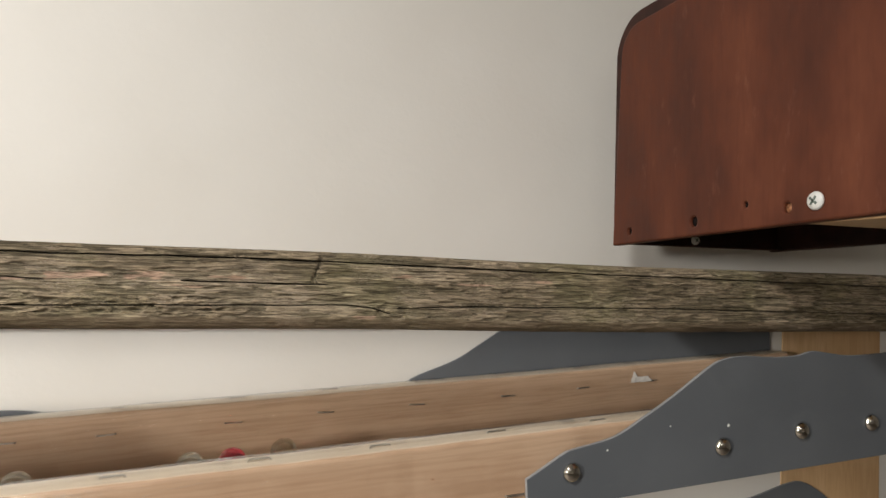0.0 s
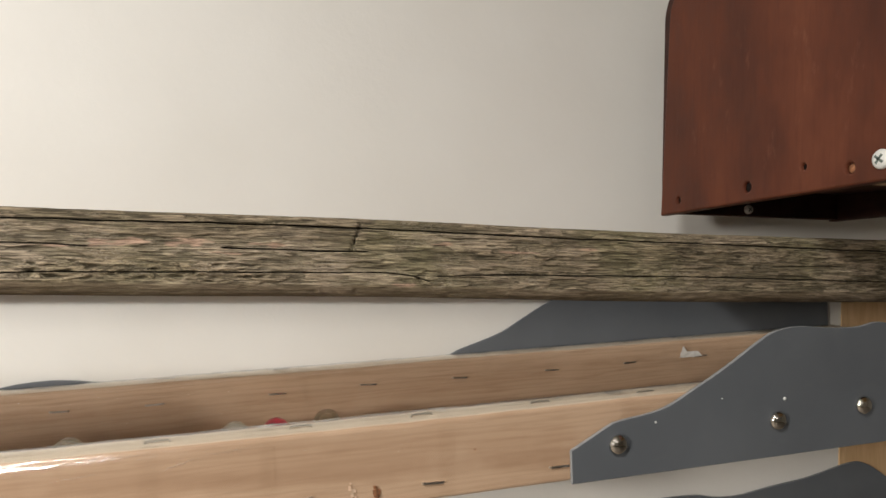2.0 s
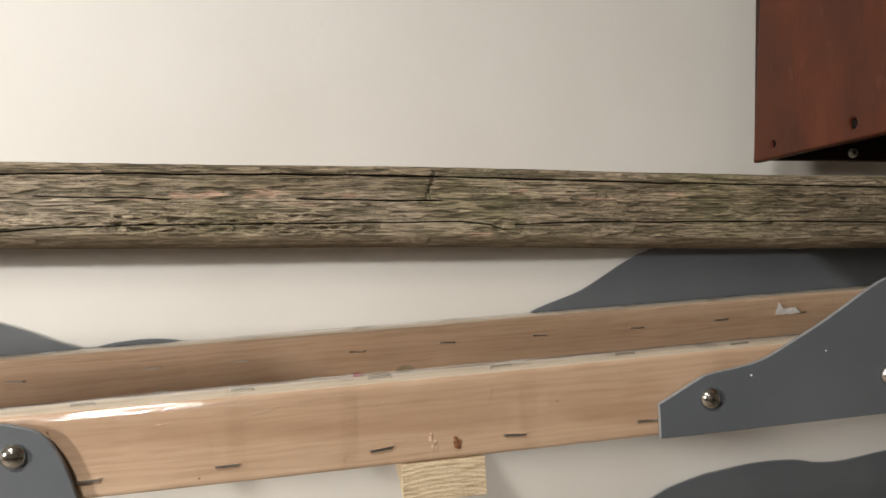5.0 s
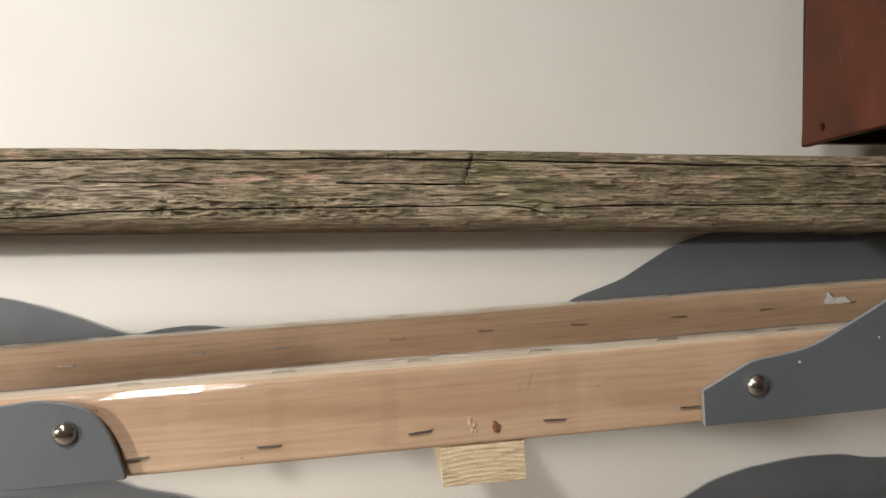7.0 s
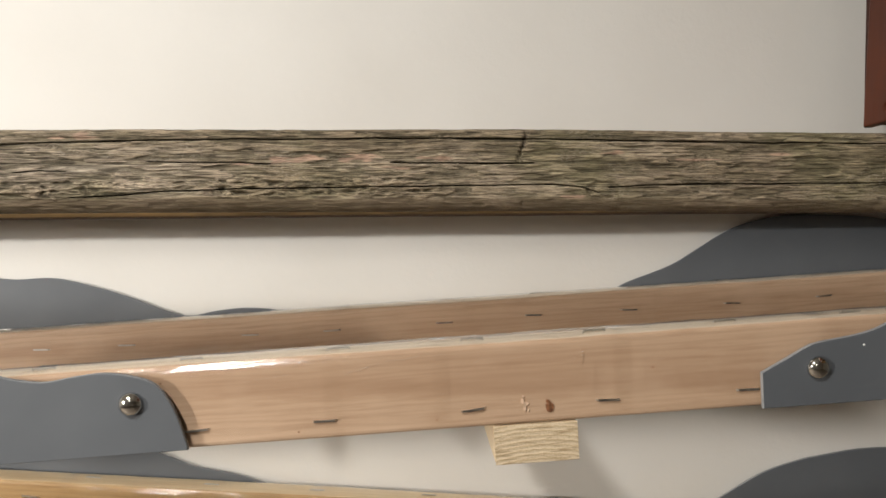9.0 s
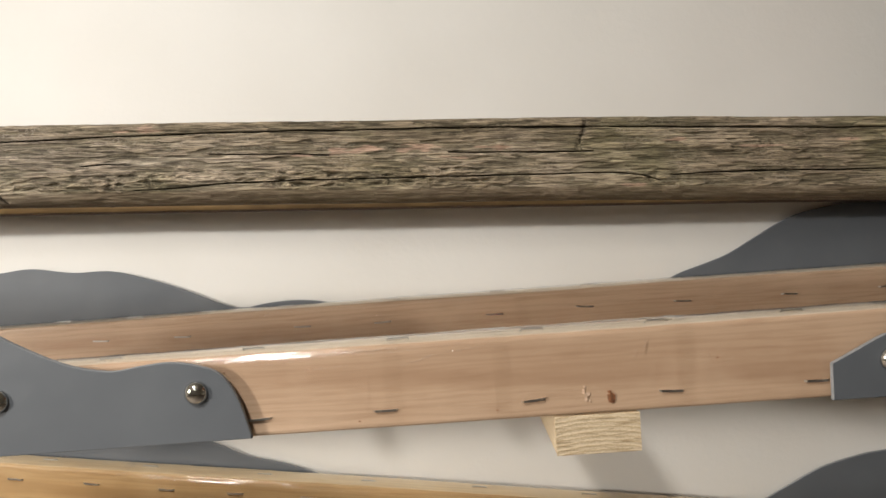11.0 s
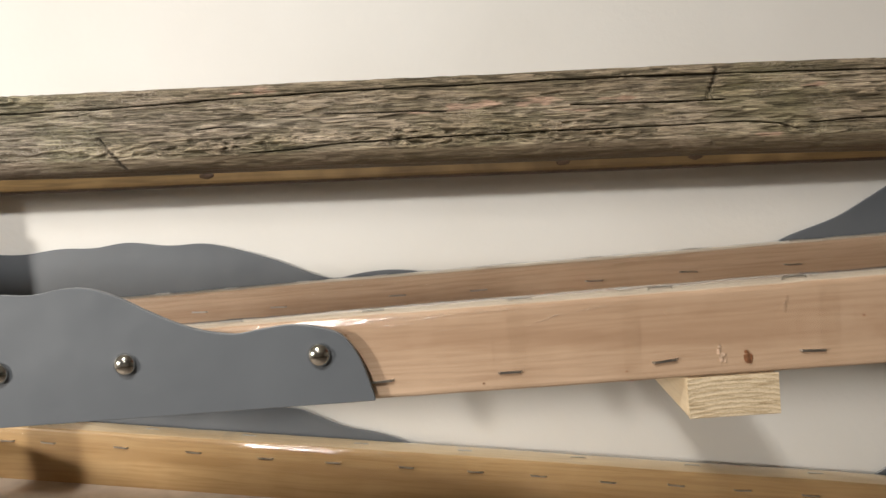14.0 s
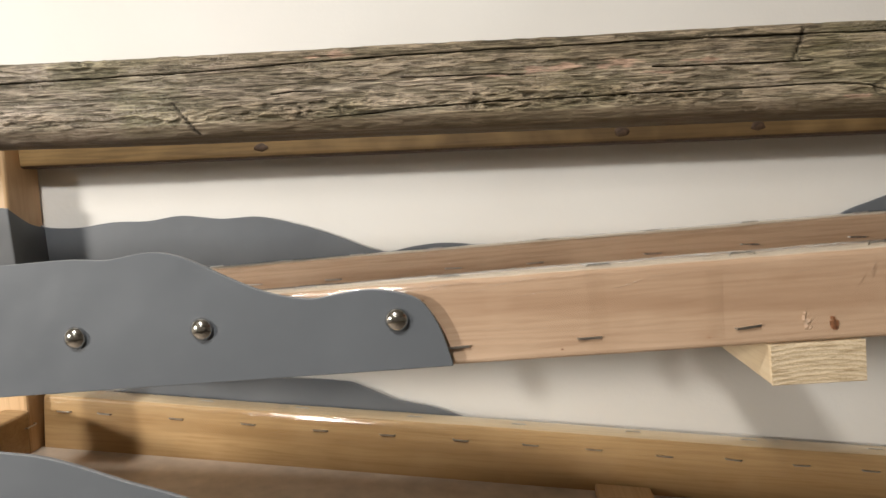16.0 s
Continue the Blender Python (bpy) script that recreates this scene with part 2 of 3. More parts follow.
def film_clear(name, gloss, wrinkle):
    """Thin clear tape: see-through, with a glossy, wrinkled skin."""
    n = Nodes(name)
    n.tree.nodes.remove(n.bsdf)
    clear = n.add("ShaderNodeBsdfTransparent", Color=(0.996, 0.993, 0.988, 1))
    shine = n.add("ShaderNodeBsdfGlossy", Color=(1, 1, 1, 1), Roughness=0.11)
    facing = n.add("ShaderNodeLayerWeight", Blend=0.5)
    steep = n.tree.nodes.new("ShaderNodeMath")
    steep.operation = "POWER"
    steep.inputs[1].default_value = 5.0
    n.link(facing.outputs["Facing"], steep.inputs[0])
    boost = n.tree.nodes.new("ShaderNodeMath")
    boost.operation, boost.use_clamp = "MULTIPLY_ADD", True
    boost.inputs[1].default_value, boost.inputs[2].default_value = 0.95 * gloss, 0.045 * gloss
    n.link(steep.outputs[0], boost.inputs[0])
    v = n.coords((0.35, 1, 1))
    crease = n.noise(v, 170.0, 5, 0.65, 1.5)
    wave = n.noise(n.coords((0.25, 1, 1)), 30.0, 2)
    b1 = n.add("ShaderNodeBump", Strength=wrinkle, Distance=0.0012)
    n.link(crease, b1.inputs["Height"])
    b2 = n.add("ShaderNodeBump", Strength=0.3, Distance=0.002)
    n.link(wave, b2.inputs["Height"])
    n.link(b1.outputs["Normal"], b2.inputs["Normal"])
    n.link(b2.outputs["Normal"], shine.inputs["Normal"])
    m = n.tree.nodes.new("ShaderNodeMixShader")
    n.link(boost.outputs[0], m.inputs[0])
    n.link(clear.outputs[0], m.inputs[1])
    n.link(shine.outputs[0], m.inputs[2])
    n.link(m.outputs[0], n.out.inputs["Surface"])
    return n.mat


# Gloss raised well past the tape's own so the folds show as glints.
M_CREASE = film_clear("tape_glint_fold", 3.0, 0.6)
M_CLEAR_FLOOR = film_clear("clear_sheet", 0.8, 0.1)
M_FILM = film_clear("clear_tape", 0.7, 0.14)


def glass(name, colour, clear):
    n = Nodes(name)
    thin = n.add("ShaderNodeBsdfTransparent")
    m = n.add("ShaderNodeMixShader", Fac=clear)
    n.link(n.bsdf.outputs[0], m.inputs[1])
    n.link(thin.outputs[0], m.inputs[2])
    n.link(m.outputs[0], n.out.inputs["Surface"])
    n.bsdf.inputs["Base Color"].default_value = (*colour, 1)
    n.bsdf.inputs["Roughness"].default_value = 0.03
    n.bsdf.inputs["Transmission Weight"].default_value = 1.0
    n.bsdf.inputs["IOR"].default_value = 1.5
    return n.mat


M_GLASS = glass("clear_marble_glass", (0.90, 0.95, 0.86), 0.5)
M_RED = glass("red_marble_glass", (0.75, 0.02, 0.06), 0.2)


# ---- mesh helpers ----
def put(name, mesh, material, parent=None, label="", m=None):
    ob = new(name, mesh)
    for mt in material if isinstance(material, (list, tuple)) else [material]:
        mesh.materials.append(mt)
    if parent is not None:
        ob.parent = parent
    if m is not None:
        ob.matrix_basis = m
    if label:
        tagged(ob, label)
    return ob


def part(name, bm, material, parent=None, label="", smooth=False, m=None):
    me = bpy.data.meshes.new(name)
    if not name.endswith("tape"):
        bmesh.ops.recalc_face_normals(bm, faces=bm.faces)
    for face in bm.faces:
        face.smooth = smooth
    bm.to_mesh(me)
    bm.free()
    return put(name, me, material, parent, label, m)


def empty(name, m, label, category, group="", kind=""):
    ob = new(name)
    ob.empty_display_size = 0.02
    ob.matrix_basis = m
    return tagged(ob, label, category, group, kind)


def box(lo, hi, bevel=0.0, segs=2):
    bm = bmesh.new()
    bmesh.ops.create_cube(bm, size=1)
    for v in bm.verts:
        v.co = [lo[i] + (v.co[i] + 0.5) * (hi[i] - lo[i]) for i in range(3)]
    if bevel:
        bmesh.ops.bevel(bm, geom=bm.edges[:], offset=bevel, segments=segs, profile=0.5, affect="EDGES")
    return bm


def rail(x0, x1, y0, y1, z0, z1, seed, r=0.0022, step=0.012):
    """A planed stick along x with rounded arrises that wander a little."""
    prof = []
    for cy, cz, a0 in ((y1 - r, z1 - r, 0), (y0 + r, z1 - r, 90), (y0 + r, z0 + r, 180), (y1 - r, z0 + r, 270)):
        for k in range(4):
            a = radians(a0 + 30 * k)
            prof.append((cy + r * math.cos(a), cz + r * math.sin(a)))
    bm = bmesh.new()
    n = max(2, int((x1 - x0) / step))
    rings = []
    for i in range(n + 1):
        x = x0 + (x1 - x0) * i / n
        dy = 0.0006 * noise.noise((x * 9, seed, 0.3))
        dz = 0.0008 * noise.noise((x * 7, seed, 7.7)) + 0.0003 * noise.noise((x * 60, seed, 1.7))
        rings.append([bm.verts.new((x, y + dy, z + (dz if z > (z0 + z1) / 2 else dz * 0.3))) for y, z in prof])
    for a, b in zip(rings, rings[1:]):
        for j in range(len(prof)):
            k = (j + 1) % len(prof)
            bm.faces.new((a[j], a[k], b[k], b[j]))
    bm.faces.new(rings[0])
    bm.faces.new(rings[-1])
    return bm


def spline(points, per=7):
    """A smooth line through points (Catmull-Rom)."""
    p = [points[0], *points, points[-1]]
    out = []
    for i in range(1, len(p) - 2):
        for k in range(per):
            t = k / per
            out.append(tuple(0.5 * (2 * p[i][c] + (p[i + 1][c] - p[i - 1][c]) * t
                + (2 * p[i - 1][c] - 5 * p[i][c] + 4 * p[i + 1][c] - p[i + 2][c]) * t * t
                + (3 * p[i][c] - p[i - 1][c] - 3 * p[i + 1][c] + p[i + 2][c]) * t ** 3) for c in (0, 1)))
    out.append(tuple(points[-1]))
    return out


def sheet(loops, thick, bevel, plane="xz"):
    """A flat sheet with a shaped outline and round holes, cut from loops of 2D points."""
    cu = bpy.data.curves.new("outline", "CURVE")
    cu.dimensions, cu.fill_mode = "2D", "BOTH"
    cu.extrude, cu.bevel_depth, cu.bevel_resolution = thick / 2 - bevel, bevel, 1
    cu.offset = -bevel
    for loop in loops:
        s = cu.splines.new("POLY")
        s.points.add(len(loop) - 1)
        for q, (a, b) in zip(s.points, loop):
            q.co = (a, b, 0, 1)
        s.use_cyclic_u = True
    ob = bpy.data.objects.new("outline", cu)
    scene.collection.objects.link(ob)
    me = bpy.data.meshes.new_from_object(ob.evaluated_get(bpy.context.evaluated_depsgraph_get()))
    bpy.data.objects.remove(ob)
    bpy.data.curves.remove(cu)
    bm = bmesh.new()
    bm.from_mesh(me)
    bpy.data.meshes.remove(me)
    bmesh.ops.remove_doubles(bm, verts=bm.verts, dist=1e-5)
    for v in bm.verts:
        a, b, c = v.co
        v.co = (a, c, b) if plane == "xz" else (c, a, b)
    return bm


def ring(cx, cy, r, n=14, squash=1.0):
    return [(cx + r * squash * math.cos(2 * math.pi * k / n), cy + r * math.sin(2 * math.pi * k / n)) for k in range(n)]


def lathe(profile, n=20):
    """Turned about the -y axis: profile of (radius, height towards the viewer)."""
    bm = bmesh.new()
    rings = []
    for r, h in profile:
        rings.append([bm.verts.new((r * math.cos(2 * math.pi * k / n), -h, r * math.sin(2 * math.pi * k / n))) for k in range(n)] if r > 0
            else [bm.verts.new((0, -h, 0))])
    for a, b in zip(rings, rings[1:]):
        for k in range(n):
            j = (k + 1) % n
            if len(b) == 1:
                bm.faces.new((a[k], a[j], b[0]))
            else:
                bm.faces.new((a[k], a[j], b[j], b[k]))
    bm.faces.new(rings[0])
    return bm


# ---- the room ----
WALL_Y = 0.4745
for name, lo, hi, mt, label in (
    ("wall_north", (-3.0, WALL_Y, -0.1), (3.0, WALL_Y + 0.12, 2.6), M_WALL, "cream white painted plaster wall with fine orange-peel texture"),
    ("wall_south", (-3.0, -4.12, -0.1), (3.0, -4.0, 2.6), M_ROOM, "plain painted wall that closes the room"),
    ("wall_west", (-3.12, -4.0, -0.1), (-3.0, WALL_Y, 2.6), M_ROOM, "plain painted wall that closes the room"),
    ("wall_east", (3.0, -4.0, -0.1), (3.12, WALL_Y, 2.6), M_ROOM, "plain painted wall that closes the room"),
    ("floor", (-3.0, -4.0, -0.1), (3.0, WALL_Y, 0.0), M_FLOOR, "plain brown floor of the room"),
    ("ceiling", (-3.0, -4.0, 2.5), (3.0, WALL_Y, 2.6), M_ROOM, "plain painted ceiling of the room"),
):
    tagged(part(name, box(lo, hi), mt), label, name.split("_")[0], kind="structure")

# ---- upright posts on the wall ----
post = part("upright_post", box((-0.055, 0.4400, 0.0), (0.055, WALL_Y - 0.0003, 1.200), 0.002), M_POST, m=pose(-0.446, 0, 0))
tagged(post, "pale pine upright post fixed flat against the wall", "post", "uprights behind the ramps")
post = part("upright_post", box((0.519, 0.4732, 0.0), (0.640, WALL_Y + 0.02, 1.166), 0.0004), M_POST)
tagged(post, "pale pine upright board fixed flat against the wall", "post", "uprights behind the ramps")


# ---- weathered beam ----
BEAM_X0, BEAM_X1, BEAM_Y, BEAM_H, BEAM_D = -0.62, 0.80, 0.3115, 0.0372, 0.040


def beam_low(x):
    return 1.1690 - 0.0075 * x


CRACKS = [
    ([(-0.62, 1.1990), (-0.275, 1.1992), (-0.20, 1.1998), (-0.148, 1.2010), (-0.085, 1.2022), (0.0, 1.2020), (0.047, 1.2015), (0.13, 1.2002), (0.259, 1.1990),
      (0.35, 1.197), (0.45, 1.195), (0.8, 1.190)], 0.00026, 0.005),
    ([(-0.100, 1.1922), (-0.075, 1.1920), (-0.045, 1.1910)], 0.00022, 0.003),
    ([(0.010, 1.1910), (0.045, 1.1902), (0.075, 1.1900)], 0.00026, 0.004),
    ([(0.305, 1.1870), (0.352, 1.1875)], 0.00018, 0.003),
    ([(0.385, 1.184), (0.52, 1.182)], 0.00018, 0.003),
    ([(-0.135, 1.1765), (-0.110, 1.1775), (-0.090, 1.1792), (-0.043, 1.1800), (0.047, 1.1800), (0.085, 1.1803), (0.097, 1.1790), (0.106, 1.1762)], 0.00022, 0.004),
    ([(0.110, 1.1790), (0.15, 1.1805), (0.257, 1.1810), (0.40, 1.178), (0.7, 1.174)], 0.00022, 0.004),
    ([(-0.158, 1.1880), (-0.147, 1.1886), (-0.136, 1.1880)], 0.00018, 0.002),
]
STEEP = [((0.072, 1.204), (0.068, 1.190), 0.8), ((0.2135, 1.192), (0.212, 1.170), 0.1), ((-0.206, 1.187), (-0.194, 1.172), 0.9), ((-0.009, 1.184), (-0.006, 1.179), 0.5)]
BARE = [(-0.030, 1.1930, 0.018, 0.0026), (-0.004, 1.1935, 0.013, 0.0032), (-0.052, 1.1910, 0.010, 0.0010), (-0.132, 1.2040, 0.012, 0.0022), (0.012, 1.1885, 0.010, 0.0008),
        (0.030, 1.1925, 0.010, 0.0018), (0.094, 1.1745, 0.009, 0.0012), (0.116, 1.195, 0.010, 0.0014), (0.150, 1.1915, 0.014, 0.0010), (0.190, 1.194, 0.006, 0.0020)]


def along(points, x):
    if x < points[0][0] or x > points[-1][0]:
        return None
    for (xa, za), (xb, zb) in zip(points, points[1:]):
        if x <= xb:
            return za + (zb - za) * (x - xa) / (xb - xa)


def build_beam():
    # outline of the section: dense on the front, round corners, coarse behind
    sec = []
    r = 0.0055
    for k in range(13):
        a = radians(180 + 7.5 * k)
        sec.append((r + r * math.cos(a), r + r * math.sin(a), 1))
    low = sec[::-1]
    front = [(0.0, r + (BEAM_H - 0.003 - r) * k / 190, 1) for k in range(1, 190)]
    high = []
    r2 = 0.003
    for k in range(7):
        a = radians(180 - 15 * k)
        high.append((r2 + r2 * math.cos(a), BEAM_H - r2 + r2 * math.sin(a), 1))
    back = [(0.012, BEAM_H, 1), (0.024, BEAM_H, 0), (BEAM_D, BEAM_H, 0), (BEAM_D, 0.0, 0), (0.024, 0.0, 0), (0.012, 0.0, 1)]
    sec = low + front + high + back
    m = len(sec)
    nx = 1300
    verts, bare, silver, crack_shade, lower_edge, wear_shade = [], [], [], [], [], []
    for i in range(nx + 1):
        x = BEAM_X0 + (BEAM_X1 - BEAM_X0) * i / nx
        zb = beam_low(x)
        cr = [(along(p, x), w, d) for p, w, d in CRACKS]
        wig = 0.0004 * noise.noise((x * 55, 0.5, 3.1))
        cr = [(z + wig, w * (0.8 + 0.6 * abs(noise.noise((x * 30, j, 0)))), d) for j, (z, w, d) in enumerate(cr) if z is not None]
        sway = 0.0012 * noise.noise((x * 6.0, 1.2, 0.0))
        for y, z, rough in sec:
            zw = zb + z
            dep = pk = sv = ck = 0.0
            cp = 0.5
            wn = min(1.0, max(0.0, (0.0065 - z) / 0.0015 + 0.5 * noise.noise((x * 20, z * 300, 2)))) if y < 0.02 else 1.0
            if rough:
                line = 0.8 * noise.noise((x * 30, zw * 900, 1.0)) + 0.9 * noise.noise((x * 16, zw * 2000, 2.0))
                wx = x + 0.003 * noise.noise((x * 90, zw * 300, 5)) + 0.0015 * noise.noise((x * 260, zw * 500, 7))
                plate = noise.noise((wx * 42, zw * 250, 9.0)) + 0.8 * noise.noise((wx * 130, zw * 620, 3.0))
                plate = min(1.0, max(-1.0, plate * 5))
                zone = math.exp(-((z / BEAM_H - 0.27) / 0.13) ** 2) * min(1.0, max(0.0, (0.12 - x) * 9))
                crust = min(1.0, max(0.0, noise.noise((x * 16, zw * 80, 4.0)) * 1.5 - 0.25 + 1.1 * zone))
                worm = 1.0 - 3.2 * abs(noise.noise((wx * 190, zw * 430, 6.0)))
                dep = 0.00026 * line * (1 - 0.6 * crust) + 0.00034 * plate + 0.00080 * crust * worm
                cp = 0.5 + 0.13 * line * (1 - 0.5 * crust) + 0.15 * plate + 0.26 * crust * worm
                dep += 0.0006 * noise.noise((x * 4, zw * 50, 8.0))
                for cz, w, d in cr:
                    e = abs(zw - cz) / w
                    if e < 1.6:
                        dep -= d * max(0.0, 1 - (e / 1.6) ** 2)
                        ck = max(ck, min(1.0, 1.9 - 1.2 * e))
                for (xa, za), (xb, zb2), sk in STEEP:
                    if zb2 <= zw <= za:
                        xc = xa + (xb - xa) * (zw - za) / (zb2 - za) + 0.0006 * noise.noise((zw * 400, 3, 1))
                        e = abs(x - xc) / 0.0011
                        if e < 1:
                            dep -= 0.0022 * sk * (1 - e)
                            ck = max(ck, sk * (1 - e))
                for bx, bz, rx, rz in BARE:
                    q = ((x - bx) / rx) ** 2 + ((zw - bz) / rz) ** 2 + 1.3 * noise.noise((x * 130, zw * 800, 6)) + 0.5
                    if q < 1:
                        pk = max(pk, min(1.0, (1 - q) * 3))
                kx = (x - 0.108) / 0.006
                kz = (zw - 1.1775) / 0.003
                kk = kx * kx + kz * kz
                if kk < 4:
                    dep += 0.0009 * math.cos(kk * 2.2) * (1 - kk / 4)
                sv = min(1.0, max(0.0, (-0.05 - x) * 4 + 0.6 * noise.noise((x * 12, zw * 60, 3))))
            verts.append((x, BEAM_Y + y - (dep if y < 0.02 else 0) + sway * 0.5, zw + sway + (0.15 * dep if z > BEAM_H * 0.9 else 0)))
            bare.append(pk * 0.92)
            silver.append(sv)
            crack_shade.append(max(0.0, ck))
            lower_edge.append(wn)
            wear_shade.append(min(1.0, max(0.0, cp)))
    faces = []
    for i in range(nx):
        a, b = i * m, (i + 1) * m
        for j in range(m):
            k = (j + 1) % m
            faces.append((a + j, b + j, b + k, a + k))
    faces.append(tuple(range(m)))
    faces.append(tuple(nx * m + j for j in range(m - 1, -1, -1)))
    me = bpy.data.meshes.new("beam")
    me.from_pydata(verts, [], faces)
    for nm, vals in (("bare", bare), ("silver", silver), ("crack_shade", crack_shade), ("lower_edge", lower_edge), ("wear_shade", wear_shade)):
        me.attributes.new(nm, "FLOAT", "POINT").data.foreach_set("value", vals)
    me.validate()
    me.update()
    me.polygons.foreach_set("use_smooth", [True] * len(me.polygons))
    return me


shelf = empty("beam_shelf", pose(0, 0, 0), "weathered grey-brown timber beam with long cracks, over the ramps", "beam")
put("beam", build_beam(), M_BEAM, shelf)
batten = part("batten", rail(-0.3908, 0.512, 0.455, 0.4742, 1.1671, 1.200, 5, 0.0034), [M_CLEAT, M_BATTEN_DARK], shelf, "brown wooden batten with dark knots along the wall")
# The lower arris takes the same dark brown as the knots, with a ragged limit.
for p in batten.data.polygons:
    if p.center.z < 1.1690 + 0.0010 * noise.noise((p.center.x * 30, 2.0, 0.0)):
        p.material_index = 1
for x in (-0.217, 0.021, 0.105, 0.33):
    b = bmesh.new()
    bmesh.ops.create_uvsphere(b, u_segments=12, v_segments=8, radius=1)
    for v in b.verts:
        v.co = (v.co.x * 0.0048 * (1 + 0.3 * noise.noise((v.co.z * 2, x * 90, 1))), v.co.y * 0.0006, v.co.z * 0.0028 * (1 + 0.4 * noise.noise((v.co.x * 2, x * 70, 5))))
    part("knot", b, M_BATTEN_DARK, shelf, "dark knot", True, pose(x, 0.4551, 1.1745))
# Unseen board added behind the beam to keep lamp light off the left post.
part("end_board", box((-0.60, 0.3522, 1.1755), (-0.395, 0.4396, 1.200), 0.001), M_CLEAT, shelf)


def lighten_tops(ob):
    """Faces turned up get the paler copy, top light painted into the wood colour."""
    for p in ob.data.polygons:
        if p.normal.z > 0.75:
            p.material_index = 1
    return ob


# ---- staples, tacks, tape ----
def staple_mesh():
    """A wire staple: a flattened crown with two legs that bend into the wood."""
    bm = bmesh.new()
    w, h = 0.0052, 0.00046
    path = [(-w, 0.0030), (-w, 0.0006), (-w + 0.0006, -0.0006), (w - 0.0006, -0.0006), (w, 0.0006), (w, 0.0030)]
    rings = []
    for i, (x, y) in enumerate(path):
        xa, ya = path[max(0, i - 1)]
        xb, yb = path[min(len(path) - 1, i + 1)]
        tx, ty = xb - xa, yb - ya
        ln = math.hypot(tx, ty)
        nx_, ny_ = -ty / ln * 0.00032, tx / ln * 0.00032
        rings.append([bm.verts.new((x + nx_, y + ny_, -h)), bm.verts.new((x + nx_, y + ny_, h)),
                      bm.verts.new((x - nx_, y - ny_, h)), bm.verts.new((x - nx_, y - ny_, -h))])
    for a, b in zip(rings, rings[1:]):
        for j in range(4):
            k = (j + 1) % 4
            bm.faces.new((a[j], a[k], b[k], b[j]))
    bm.faces.new(rings[0])
    bm.faces.new(rings[-1])
    bmesh.ops.recalc_face_normals(bm, faces=bm.faces)
    me = bpy.data.meshes.new("staple")
    bm.to_mesh(me)
    bm.free()
    me.materials.append(M_STEEL)
    return me


STAPLE = staple_mesh()


def staple(parent, x, y, z, top=False, lean=0.0):
    ob = new("staple", STAPLE)
    ob.parent = parent
    ob.matrix_basis = pose(x, y, z, -90 if top else 0, 0 if top else lean, lean if top else 0)
    return ob


def tack_mesh():
    bm = lathe([(0.0050, 0.0), (0.0052, 0.0004), (0.0049, 0.0012), (0.0041, 0.0023), (0.0028, 0.0031), (0.0014, 0.0035), (0, 0.0036)], 24)
    bmesh.ops.recalc_face_normals(bm, faces=bm.faces)
    for face in bm.faces:
        face.smooth = True
    me = bpy.data.meshes.new("tack")
    bm.to_mesh(me)
    bm.free()
    me.materials.append(M_NICKEL)
    return me


TACK = tack_mesh()


def tape(x0, x1, prof, seed, slack=0.0007):
    """Clear tape folded over a rail: a wavy thin skin along x over the profile of (y, z, out_y, out_z)."""
    bm = bmesh.new()
    n = int((x1 - x0) / 0.004)
    rows = []
    for i in range(n + 1):
        x = x0 + (x1 - x0) * i / n
        row = []
        for j, (y, z, oy, oz) in enumerate(prof):
            d = slack * (0.45 + 0.55 * noise.noise((x * 45, j * 0.10, seed)) + 0.5 * noise.noise((x * 160, j * 0.25, seed + 3)) ** 2)
            if j in (0, len(prof) - 1):
                z += 0.0012 * noise.noise((x * 25, seed, j))
            row.append(bm.verts.new((x, y + oy * max(d, 0.00015), z + oz * max(d, 0.00015))))
        rows.append(row)
    for a, b in zip(rows, rows[1:]):
        for j in range(len(prof) - 1):
            bm.faces.new((b[j], b[j + 1], a[j + 1], a[j]))
    return bm


def fold(y0, y1, top, front_low, back_low):
    """Profile of tape down the front, over the top and down the back of a rail."""
    s = 0.7
    pts = [(y0, front_low, -1, 0)]
    for k in range(1, 4):
        pts.append((y0, front_low + (top - 0.0075 - front_low) * k / 3, -1, 0))
    # the tape stands off the arris in a slack chamfer
    pts += [(y0 - 0.0007, top - 0.0056, -1, 0), (y0 - 0.0013, top - 0.0044, -0.9, 0.4)]
    pts += [(y0 - 0.0013 + 0.0004 * k, top - 0.0040 + 0.00066 * k, -0.857, 0.515) for k in range(6)]
    pts += [(y0 + 0.002, top, 0, 1), ((y0 + y1) / 2, top, 0, 1), (y1 - 0.002, top, 0, 1), (y1 - 0.0006, top - 0.0006, s, s)]
    for k in range(4):
        pts.append((y1, top - 0.002 - (top - 0.002 - back_low) * k / 3, 1, 0))
    return pts


def foam(parent, pts, y, low, label, tacks=(), thick=0.0025):
    """A foam-rubber cut-out: a wavy ridge line over a straight lower edge. low: z of the lower edge at both ends."""
    top = spline(pts)
    loop = [(top[0][0], low[0]), *top, (top[-1][0], low[1])]
    bm = sheet([loop], thick, 0.0004)
    for v in bm.verts:
        v.co.y += y
    ob = part("foam_cutout", bm, [M_FOAM, M_FOAM_EDGE_LIGHT], parent, label)
    # Edge faces carry the painted highlight.
    for p in ob.data.polygons:
        if abs(p.normal.y) < 0.9:
            p.material_index = 1
    for i, (x, z) in enumerate(tacks):
        t = new("tack", TACK)
        t.parent = ob
        t.matrix_basis = pose(x, y - thick / 2 - 0.0001, z, random.uniform(-5, 5), 40 * i, random.uniform(-6, 6))
    return ob


